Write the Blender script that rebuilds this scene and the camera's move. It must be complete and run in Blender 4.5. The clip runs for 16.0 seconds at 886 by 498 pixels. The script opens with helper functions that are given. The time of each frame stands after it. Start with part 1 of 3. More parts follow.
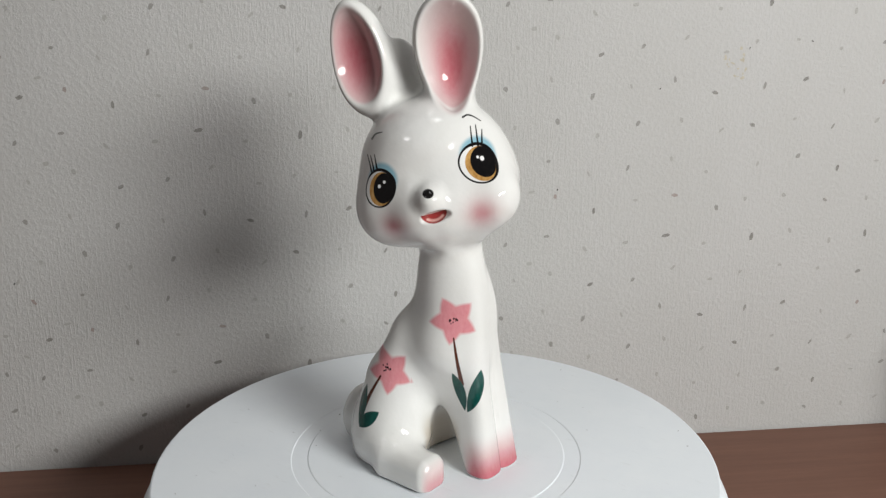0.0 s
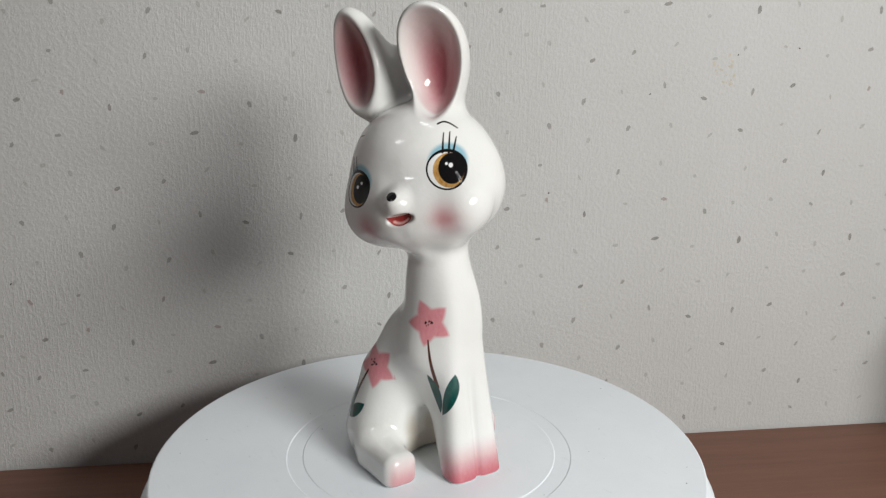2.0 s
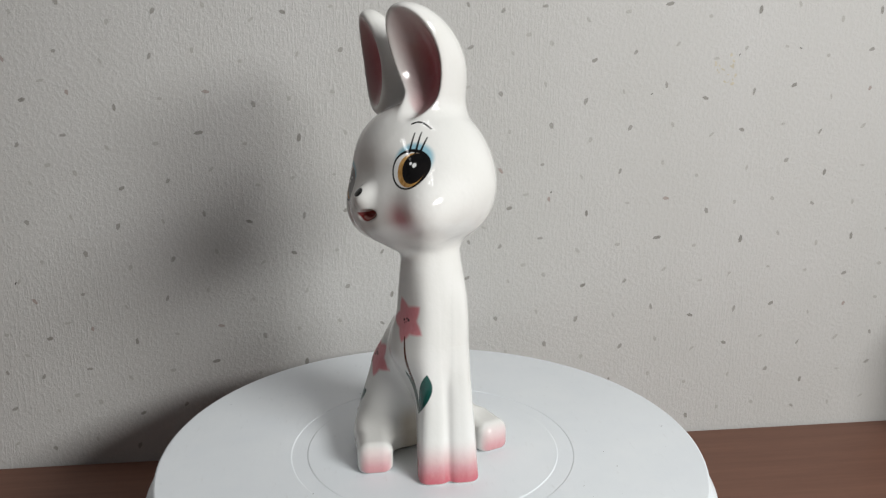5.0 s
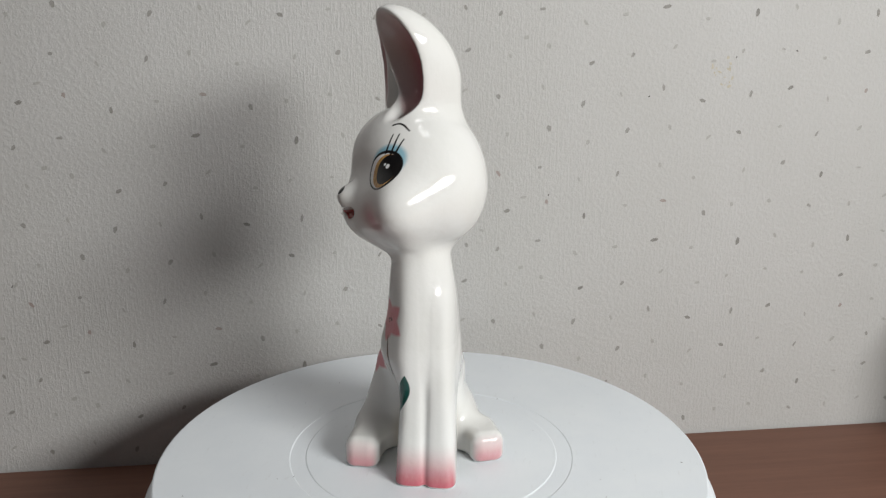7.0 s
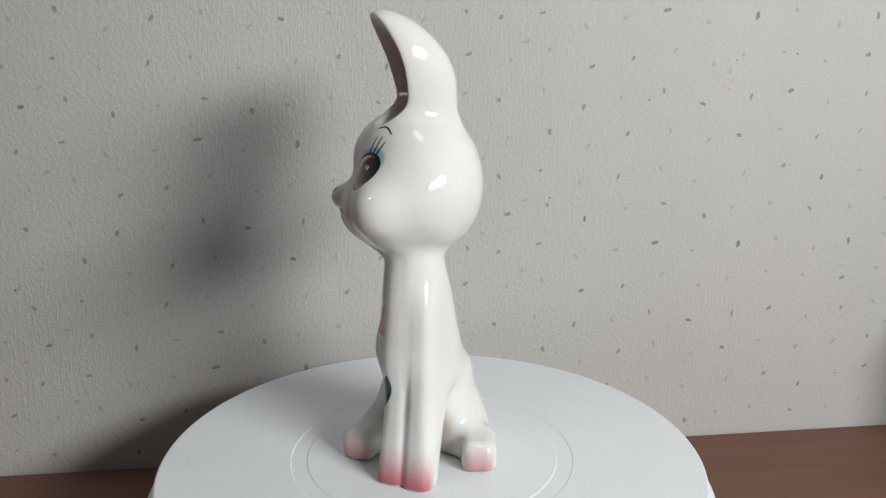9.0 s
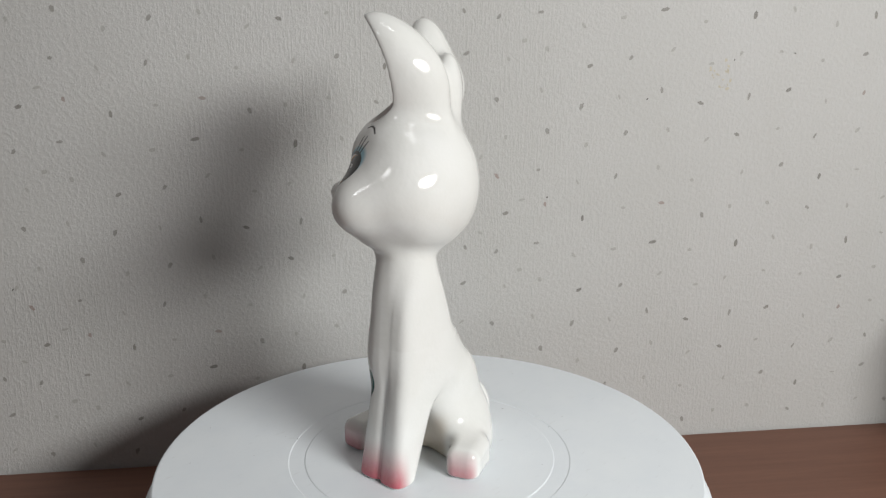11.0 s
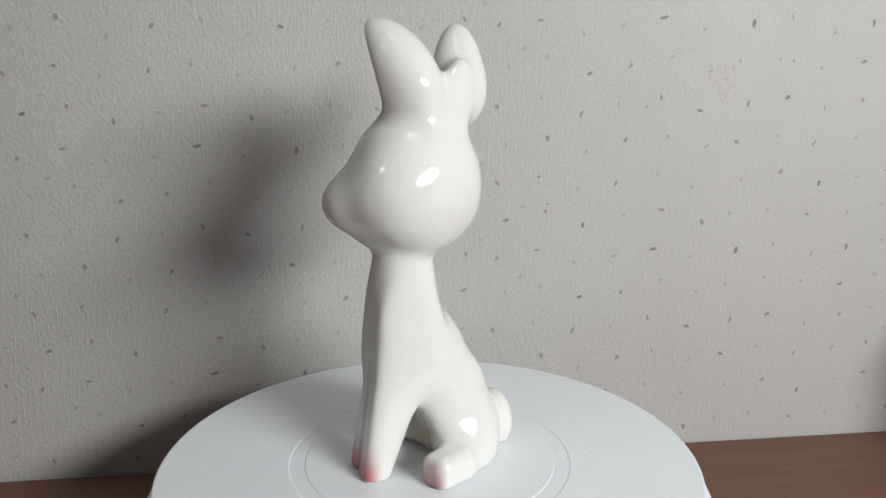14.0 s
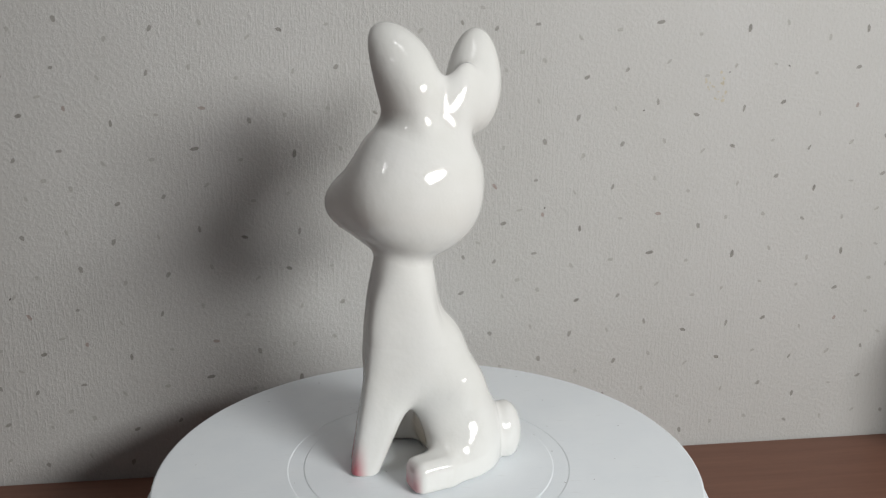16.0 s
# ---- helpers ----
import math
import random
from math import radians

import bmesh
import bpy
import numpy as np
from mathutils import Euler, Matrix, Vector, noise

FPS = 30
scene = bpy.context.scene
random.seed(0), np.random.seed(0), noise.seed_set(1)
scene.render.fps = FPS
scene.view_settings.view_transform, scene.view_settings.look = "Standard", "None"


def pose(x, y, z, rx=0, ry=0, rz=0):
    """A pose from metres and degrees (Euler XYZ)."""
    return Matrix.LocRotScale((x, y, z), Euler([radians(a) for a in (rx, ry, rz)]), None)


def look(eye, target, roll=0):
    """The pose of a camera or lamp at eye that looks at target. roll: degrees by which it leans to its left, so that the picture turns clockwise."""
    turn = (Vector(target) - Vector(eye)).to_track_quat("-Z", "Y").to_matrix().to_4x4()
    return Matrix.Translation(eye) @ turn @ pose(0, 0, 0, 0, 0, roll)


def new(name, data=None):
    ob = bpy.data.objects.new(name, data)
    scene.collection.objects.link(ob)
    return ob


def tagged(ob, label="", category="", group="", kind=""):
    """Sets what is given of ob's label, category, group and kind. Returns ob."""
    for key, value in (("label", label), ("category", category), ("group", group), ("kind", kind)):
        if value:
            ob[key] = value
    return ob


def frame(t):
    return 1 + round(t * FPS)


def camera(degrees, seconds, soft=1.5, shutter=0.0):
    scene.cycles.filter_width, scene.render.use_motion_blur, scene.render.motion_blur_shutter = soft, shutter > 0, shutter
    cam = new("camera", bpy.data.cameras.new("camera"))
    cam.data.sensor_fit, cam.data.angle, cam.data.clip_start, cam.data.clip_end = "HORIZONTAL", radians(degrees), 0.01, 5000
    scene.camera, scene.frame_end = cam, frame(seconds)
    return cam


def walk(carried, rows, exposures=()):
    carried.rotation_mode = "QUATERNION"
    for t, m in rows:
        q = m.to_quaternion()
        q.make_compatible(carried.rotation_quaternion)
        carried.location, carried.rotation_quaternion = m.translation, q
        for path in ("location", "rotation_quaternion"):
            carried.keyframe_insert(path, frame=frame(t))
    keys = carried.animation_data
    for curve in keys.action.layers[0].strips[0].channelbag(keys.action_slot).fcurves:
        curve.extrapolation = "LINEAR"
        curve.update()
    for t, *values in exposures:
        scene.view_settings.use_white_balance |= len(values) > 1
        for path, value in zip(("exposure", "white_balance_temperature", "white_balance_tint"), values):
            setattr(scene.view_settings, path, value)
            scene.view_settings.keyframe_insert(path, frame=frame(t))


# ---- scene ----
cam = camera(56.38, 16.0, 1.3)
walk(cam, [
    (0.0, pose(0.0075, -0.3857, 0.2057, 75.48, 0.15, 0.50)),
    (0.5, pose(0.0071, -0.3880, 0.2065, 75.59, -0.03, 0.37)),
    (1.0, pose(0.0070, -0.3909, 0.2076, 75.80, -0.16, 0.19)),
    (1.5, pose(0.0064, -0.3923, 0.2087, 75.81, -0.17, 0.03)),
    (2.0, pose(0.0060, -0.3929, 0.2088, 75.51, -0.21, -0.08)),
    (2.5, pose(0.0058, -0.3926, 0.2087, 75.23, -0.16, -0.11)),
    (3.0, pose(0.0057, -0.3933, 0.2098, 75.18, -0.15, -0.08)),
    (3.5, pose(0.0052, -0.3953, 0.2104, 75.37, -0.14, -0.03)),
    (4.0, pose(0.0046, -0.3954, 0.2102, 75.38, -0.18, -0.05)),
    (6.5, pose(0.0034, -0.3947, 0.2099, 75.43, -0.10, -0.22)),
    (7.0, pose(0.0029, -0.3951, 0.2097, 75.60, -0.18, -0.37)),
    (7.5, pose(0.0038, -0.3952, 0.2097, 75.62, -0.13, -0.28)),
    (8.0, pose(0.0042, -0.3957, 0.2106, 75.58, -0.04, -0.22)),
    (8.5, pose(0.0038, -0.3960, 0.2105, 75.72, -0.05, -0.25)),
    (9.0, pose(0.0040, -0.3961, 0.2108, 75.74, -0.06, -0.22)),
    (11.5, pose(0.0054, -0.3960, 0.2134, 75.43, -0.08, -0.30)),
    (12.0, pose(0.0062, -0.3971, 0.2127, 75.61, -0.05, -0.22)),
    (12.5, pose(0.0059, -0.3973, 0.2127, 75.73, -0.14, -0.26)),
    (13.0, pose(0.0066, -0.3986, 0.2098, 76.16, -0.05, -0.15)),
    (13.5, pose(0.0066, -0.3987, 0.2083, 76.35, -0.01, -0.10)),
    (14.0, pose(0.0060, -0.3989, 0.2085, 76.45, -0.02, -0.13)),
    (14.5, pose(0.0055, -0.3998, 0.2079, 76.55, 0.04, -0.16)),
    (15.0, pose(0.0044, -0.3989, 0.2084, 76.48, -0.06, -0.27)),
    (15.5, pose(0.0024, -0.3988, 0.2083, 76.59, -0.16, -0.56)),
    (16.0, pose(0.0016, -0.3989, 0.2091, 76.62, -0.24, -0.71)),
], [(0.0, 0.0), (4.0, 0.0), (9.0, -0.04), (12.5, -0.04), (15.4, -0.05), (16.0, -0.18)])

SPIN = -8.5614         # degrees a second
SPIN_START = 51.36
OFF_AXIS = (-1.42, 0.05, 0.0)    # mm by which the figurine stands off the plate's middle
WALL_YAW = 6.791
WALL_AWAY = 0.1678
DESK_Z = -0.0880
FLOOR_Z = DESK_Z - 0.74
CEIL_Z = FLOOR_Z + 2.4

# ---------------------------------------------------------------- light
world = bpy.data.worlds.new("world")
scene.world = world
world.use_nodes = True
world.node_tree.nodes["Background"].inputs[0].default_value = (0.9, 0.95, 1.0, 1)
world.node_tree.nodes["Background"].inputs[1].default_value = 0.01


DESK_LAMP_ROLL = 14


def area_lamp(name, eye, target, size, size_y, watts, colour, roll=0):
    data = bpy.data.lights.new(name, "AREA")
    data.shape, data.size, data.size_y = "ELLIPSE", size, size_y
    data.energy, data.color = watts, colour
    ob = new(name, data)
    ob.matrix_world = look(eye, target, roll)
    return ob


# a long desk lamp up to the right of the camera, a small lamp to the left, twin tubes on the ceiling
area_lamp("desk_lamp_light", (0.60, -0.68, 0.455), (0, 0, 0.13), 0.50, 0.20, 10.6, (0.980, 0.990, 0.968), DESK_LAMP_ROLL)
area_lamp("second_lamp_light", (-0.50, -0.48, 0.66), (0, 0, 0.13), 0.11, 0.11, 0.25, (0.97, 0.96, 0.98))
for k in (-1, 1):
    area_lamp("ceiling_tube_light", (0.05 + 0.07 * k, -0.25, CEIL_Z - 0.06), (0.05 + 0.07 * k, -0.25, 0), 0.05, 0.6, 0.68, (0.96, 0.965, 0.98), 35)


# ---------------------------------------------------------------- materials
def material(name):
    m = bpy.data.materials.new(name)
    m.use_nodes = True
    return m, m.node_tree.nodes, m.node_tree.links, m.node_tree.nodes["Principled BSDF"]


def plain(name, colour, rough=0.5, metal=0.0, scale=200.0, vary=0.06, bump=0.0):
    m, n, l, b = material(name)
    tc = n.new("ShaderNodeTexCoord")
    ns = n.new("ShaderNodeTexNoise")
    ns.inputs["Scale"].default_value, ns.inputs["Detail"].default_value = scale, 5
    l.new(tc.outputs["Object"], ns.inputs["Vector"])
    ramp = n.new("ShaderNodeMix")
    ramp.data_type = "RGBA"
    ramp.inputs[6].default_value = (*[c * (1 - vary) for c in colour], 1)
    ramp.inputs[7].default_value = (*[min(1, c * (1 + vary)) for c in colour], 1)
    l.new(ns.outputs[0], ramp.inputs[0])
    l.new(ramp.outputs[2], b.inputs["Base Color"])
    b.inputs["Roughness"].default_value, b.inputs["Metallic"].default_value = rough, metal
    if bump:
        bp = n.new("ShaderNodeBump")
        bp.inputs["Strength"].default_value, bp.inputs["Distance"].default_value = bump, 0.0005
        l.new(ns.outputs[0], bp.inputs["Height"])
        l.new(bp.outputs[0], b.inputs["Normal"])
    return m


def noise_node(n, l, vec, scale, detail=4.0, rough=0.55):
    t = n.new("ShaderNodeTexNoise")
    t.inputs["Scale"].default_value, t.inputs["Detail"].default_value, t.inputs["Roughness"].default_value = scale, detail, rough
    l.new(vec, t.inputs["Vector"])
    return t.outputs[0]


def mapped(n, l, scale):
    tc, mp = n.new("ShaderNodeTexCoord"), n.new("ShaderNodeMapping")
    mp.inputs["Scale"].default_value = scale
    l.new(tc.outputs["Object"], mp.inputs["Vector"])
    return mp.outputs[0]


def spread(n, l, value, lo, hi, to_lo=0.0, to_hi=1.0):
    r = n.new("ShaderNodeMapRange")
    for k, v in zip((1, 2, 3, 4), (lo, hi, to_lo, to_hi)):
        r.inputs[k].default_value = v
    l.new(value, r.inputs[0])
    return r.outputs[0]


def mixed(n, l, fac, a, b):
    m = n.new("ShaderNodeMix")
    m.data_type = "RGBA"
    for k, v in ((0, fac), (6, a), (7, b)):
        if isinstance(v, (tuple, float, int)):
            m.inputs[k].default_value = (*v, 1) if isinstance(v, tuple) else v
        else:
            l.new(v, m.inputs[k])
    return m.outputs[2]


def math_node(n, l, op, a, b):
    m = n.new("ShaderNodeMath")
    m.operation = op
    for k, v in enumerate((a, b)):
        if isinstance(v, (float, int)):
            m.inputs[k].default_value = v
        else:
            l.new(v, m.inputs[k])
    return m.outputs[0]


def bumped(n, l, bsdf, height, strength, distance):
    bp = n.new("ShaderNodeBump")
    bp.inputs["Strength"].default_value, bp.inputs["Distance"].default_value = strength, distance
    l.new(height, bp.inputs["Height"])
    l.new(bp.outputs[0], bsdf.inputs["Normal"])


def wallpaper():
    """Vinyl paper: embossed upright threads and crumbs, faint yellowed blotches."""
    m, n, l, b = material("wallpaper")
    threads = noise_node(n, l, mapped(n, l, (620, 620, 75)), 1.0, 3)
    crumbs = noise_node(n, l, mapped(n, l, (370, 370, 330)), 1.0, 4, 0.6)
    where = spread(n, l, noise_node(n, l, mapped(n, l, (9, 9, 5)), 1.0, 3), 0.40, 0.62, 0.0, 1.25)
    h = math_node(n, l, "ADD", math_node(n, l, "MULTIPLY", spread(n, l, threads, 0.5, 0.72), where), math_node(n, l, "MULTIPLY", spread(n, l, crumbs, 0.42, 0.68), 1.0))
    bumped(n, l, b, h, 0.38, 0.0007)
    blot = spread(n, l, noise_node(n, l, mapped(n, l, (6, 6, 4)), 1.0, 5, 0.6), 0.35, 0.7)
    c = mixed(n, l, blot, (0.540, 0.532, 0.524), (0.502, 0.494, 0.478))
    c = mixed(n, l, spread(n, l, crumbs, 0.35, 0.6, 0.14, 0.0), c, (0.42, 0.41, 0.38))
    l.new(c, b.inputs["Base Color"])
    b.inputs["Roughness"].default_value = 0.62
    b.inputs["Specular IOR Level"].default_value = 0.25
    return m


def fleck_paint(name, tint, fade):
    """Printed paper flakes, mottled and worn into the paper's own colour."""
    m, n, l, b = material(name)
    g = n.new("ShaderNodeNewGeometry")
    c = mixed(n, l, spread(n, l, g.outputs["Random Per Island"], 0, 1, 0.0, 0.4), tint, (0.30, 0.285, 0.26))
    grain = noise_node(n, l, mapped(n, l, (900, 900, 900)), 1.0, 3)
    l.new(mixed(n, l, spread(n, l, grain, 0.35, 0.7, fade, min(1.0, fade + 0.35)), c, (0.49, 0.48, 0.46)), b.inputs["Base Color"])
    b.inputs["Roughness"].default_value = 0.65
    bumped(n, l, b, grain, 0.3, 0.0004)
    return m


def desk_wood():
    m, n, l, b = material("desk_wood")
    grain = noise_node(n, l, mapped(n, l, (9, 160, 160)), 1.0, 6, 0.6)
    pores = noise_node(n, l, mapped(n, l, (60, 1300, 1300)), 1.0, 3)
    c = mixed(n, l, spread(n, l, grain, 0.3, 0.7), (0.158, 0.072, 0.047), (0.198, 0.094, 0.063))
    c = mixed(n, l, spread(n, l, pores, 0.52, 0.75, 0.0, 0.4), c, (0.125, 0.055, 0.038))
    l.new(c, b.inputs["Base Color"])
    b.inputs["Roughness"].default_value = 0.58
    bumped(n, l, b, pores, 0.15, 0.0003)
    return m


def plate_plastic():
    """White moulded plastic, dusty, with fine scuffs and a few specks."""
    m, n, l, b = material("white_plastic")
    cloud = noise_node(n, l, mapped(n, l, (28, 28, 28)), 1.0, 5, 0.6)
    scuff = noise_node(n, l, mapped(n, l, (420, 90, 200)), 1.0, 4, 0.65)
    grit = noise_node(n, l, mapped(n, l, (1500, 1500, 1500)), 1.0, 2)
    c = mixed(n, l, spread(n, l, cloud, 0.3, 0.7), (0.785, 0.825, 0.865), (0.825, 0.86, 0.89))
    c = mixed(n, l, spread(n, l, scuff, 0.62, 0.8, 0.0, 0.4), c, (0.6, 0.6, 0.6))
    l.new(c, b.inputs["Base Color"])
    l.new(spread(n, l, scuff, 0.3, 0.7, 0.36, 0.56), b.inputs["Roughness"])
    bumped(n, l, b, math_node(n, l, "ADD", scuff, math_node(n, l, "MULTIPLY", grit, 0.5)), 0.12, 0.0004)
    return m


def painted_glaze():
    """Glossy white glaze with under-glaze painting; the painted shapes come as distances, in mm, from their outlines."""
    m, n, l, b = material("painted_glaze")

    def field(name):
        a = n.new("ShaderNodeAttribute")
        a.attribute_name = name
        return a.outputs["Fac"]

    tone = noise_node(n, l, mapped(n, l, (35, 35, 35)), 1.0, 4)
    brush = noise_node(n, l, mapped(n, l, (520, 520, 260)), 1.0, 4, 0.6)
    c = mixed(n, l, spread(n, l, tone, 0.35, 0.7), (0.735, 0.73, 0.705), (0.77, 0.765, 0.75))

    def soft(name, colour, most=1.0):
        f = math_node(n, l, "MULTIPLY", field(name), most)
        return mixed(n, l, math_node(n, l, "MULTIPLY", f, spread(n, l, brush, 0.2, 0.8, 0.93, 1.05)), c, colour)

    def hard(name, colour, other, edge=0.16, most=1.0):
        f = spread(n, l, field(name), edge, -edge, 0.0, most)
        return mixed(n, l, f, c, mixed(n, l, spread(n, l, brush, 0.3, 0.7), colour, other))

    # shade between the legs, put into the colour as a brown tint
    c = soft("paint_arch_shade", (0.42, 0.33, 0.22), 0.6)
    c = soft("paint_pink", (0.48, 0.105, 0.135), 1.0)
    c = soft("paint_blue", (0.20, 0.42, 0.52), 0.9)
    c = hard("paint_star", (0.72, 0.27, 0.30), (0.66, 0.20, 0.235), 0.7, 0.92)
    c = hard("paint_white", (0.80, 0.80, 0.79), (0.78, 0.78, 0.77))
    c = hard("paint_amber", (0.60, 0.37, 0.14), (0.36, 0.17, 0.04))
    c = hard("paint_stem", (0.11, 0.032, 0.016), (0.06, 0.015, 0.008))
    c = hard("paint_leaf", (0.010, 0.085, 0.070), (0.006, 0.052, 0.045))
    c = hard("paint_mouth", (0.33, 0.045, 0.042), (0.24, 0.028, 0.028))
    c = hard("paint_lip", (0.62, 0.30, 0.27), (0.70, 0.45, 0.40), 0.3)
    c = hard("paint_black", (0.006, 0.006, 0.007), (0.010, 0.009, 0.009))
    c = hard("paint_glint", (0.85, 0.85, 0.85), (0.8, 0.8, 0.8))
    l.new(c, b.inputs["Base Color"])
    b.inputs["Roughness"].default_value = 0.07
    b.inputs["IOR"].default_value = 1.52
    wave = noise_node(n, l, mapped(n, l, (110, 110, 110)), 1.0, 3)
    bumped(n, l, b, wave, 0.10, 0.003)
    return m


WALLPAPER = wallpaper()
DARK_FLECKS = fleck_paint("dark_fleck_print", (0.18, 0.17, 0.155), 0.02)
GREY_FLECKS = fleck_paint("grey_fleck_print", (0.21, 0.20, 0.185), 0.15)
FAINT_FLECKS = fleck_paint("faint_fleck_print", (0.24, 0.23, 0.21), 0.48)
RED_FLECKS = fleck_paint("reddish_fleck_print", (0.29, 0.21, 0.19), 0.12)
PLASTIC = plate_plastic()
WOOD = desk_wood()
GLAZE = painted_glaze()
PAINT = plain("room_paint", (0.32, 0.285, 0.28), 0.8, scale=30)
STAIN = plain("ochre_stain", (0.50, 0.455, 0.36), 0.7, scale=500, vary=0.3)
SHADE_BLOCK_DARK = plain("shade_block_dark", (0.06, 0.055, 0.05), 0.6, scale=120, vary=0.15, bump=0.1)
DARK_SPECK = plain("dark_speck", (0.05, 0.04, 0.035), 0.6, scale=500, vary=0.3)


# ---------------------------------------------------------------- mesh helpers
def mesh_object(name, bm, mat, parent=None, smooth=False):
    me = bpy.data.meshes.new(name)
    bm.to_mesh(me)
    bm.free()
    me.materials.append(mat)
    if smooth:
        me.polygons.foreach_set("use_smooth", [True] * len(me.polygons))
    ob = new(name, me)
    ob.parent = parent
    return ob


def box(bm, lo, hi, m=None):
    r = bmesh.ops.create_cube(bm, size=1.0)
    c = [(a + b) / 2 for a, b in zip(lo, hi)]
    s = [b - a for a, b in zip(lo, hi)]
    t = Matrix.Translation(c) @ Matrix.Diagonal((*s, 1))
    bmesh.ops.transform(bm, matrix=(m @ t) if m else t, verts=r["verts"])
    return r["verts"]


def lathe(bm, profile, steps=160):
    rings = []
    for r, z in profile:
        if r < 1e-6:
            rings.append([bm.verts.new((0, 0, z))])
        else:
            rings.append([bm.verts.new((r * math.cos(2 * math.pi * i / steps), r * math.sin(2 * math.pi * i / steps), z)) for i in range(steps)])
    for a, b in zip(rings, rings[1:]):
        for i in range(steps):
            j = (i + 1) % steps
            q = [a[i % len(a)], a[j % len(a)], b[j % len(b)], b[i % len(b)]]
            q = [v for k, v in enumerate(q) if v not in q[:k]]
            if len(q) > 2:
                bm.faces.new(q)
    bmesh.ops.recalc_face_normals(bm, faces=bm.faces)


# ---------------------------------------------------------------- the room
def room():
    turn = pose(0, 0, 0, 0, 0, WALL_YAW)
    bm = bmesh.new()
    box(bm, (-1.7, WALL_AWAY, FLOOR_Z), (1.7, WALL_AWAY + 0.12, CEIL_Z))
    w = mesh_object("wall_north", bm, WALLPAPER)
    w.matrix_world = turn
    tagged(w, "pale grey embossed wallpaper wall with scattered flecks", "wall", kind="structure")
    flecks(w)
    for name, lo, hi in (("wall_south", (-1.7, -2.72, FLOOR_Z), (1.7, -2.6, CEIL_Z)),
                         ("wall_west", (-1.82, -2.72, FLOOR_Z), (-1.7, WALL_AWAY + 0.12, CEIL_Z)),
                         ("wall_east", (1.7, -2.72, FLOOR_Z), (1.82, WALL_AWAY + 0.12, CEIL_Z))):
        bm = bmesh.new()
        box(bm, lo, hi)
        ob = mesh_object(name, bm, PAINT)
        ob.matrix_world = turn
        tagged(ob, "plain pale painted room wall", "wall", kind="structure")
    for name, z0, z1, lab in (("floor", FLOOR_Z - 0.1, FLOOR_Z, "plain room floor"), ("ceiling", CEIL_Z, CEIL_Z + 0.1, "plain pale ceiling")):
        bm = bmesh.new()
        box(bm, (-1.82, -2.72, z0), (1.82, WALL_AWAY + 0.12, z1))
        ob = mesh_object(name, bm, WOOD if name == "floor" else PAINT)
        ob.matrix_world = turn
        tagged(ob, lab, name, kind="structure")


# the paper's printed repeat: where the flakes sit, in mm, and how strong each is in three repeats on end (0 faint, 1 grey, 2 dark, 3 reddish)
REPEAT_WIDE, REPEAT_HIGH, REPEAT_DROP = 317.0, 53.8, 29.5
FLAKES = (
    (-48.4, 11.9, "000"), (-41.9, 38.9, "120"), (-17.6, 7.2, "110"), (-11.3, 29.7, "200"), (13.7, 7.7, "001"), (17.1, 35.7, "032"), (41.3, 13.0, "010"),
    (42.5, 40.0, "100"), (65.5, 9.2, "113"), (71.9, 36.6, "020"), (94.9, 13.8, "011"), (99.8, 42.3, "031"), (123.3, 5.1, "100"), (128.9, 31.6, "220"),
    (151.9, 9.3, "001"), (157.7, 37.3, "101"), (181.0, 14.1, "120"), (187.0, 41.6, "030"), (210.3, 6.3, "200"), (216.6, 32.5, "010"), (239.4, 37.8, "002"),
    (245.9, 10.7, "120"), (84.3, 47.8, "004"), (55.3, 24.0, "400"))


def flake(bm, rng, x, y, z, size):
    """A small torn flake of paper printed on the wall."""
    a, n = rng.uniform(0, math.pi), rng.choice((5, 6, 7))
    long, wide = size * rng.uniform(0.85, 1.25), size * rng.uniform(0.45, 0.7)
    ring = []
    for i in range(n):
        t = 2 * math.pi * i / n
        r = rng.uniform(0.7, 1.15)
        u, v = long * r * math.cos(t), wide * r * math.sin(t)
        ring.append(bm.verts.new((x + u * math.cos(a) - v * math.sin(a), y, z + u * math.sin(a) + v * math.cos(a))))
    bm.faces.new(ring)


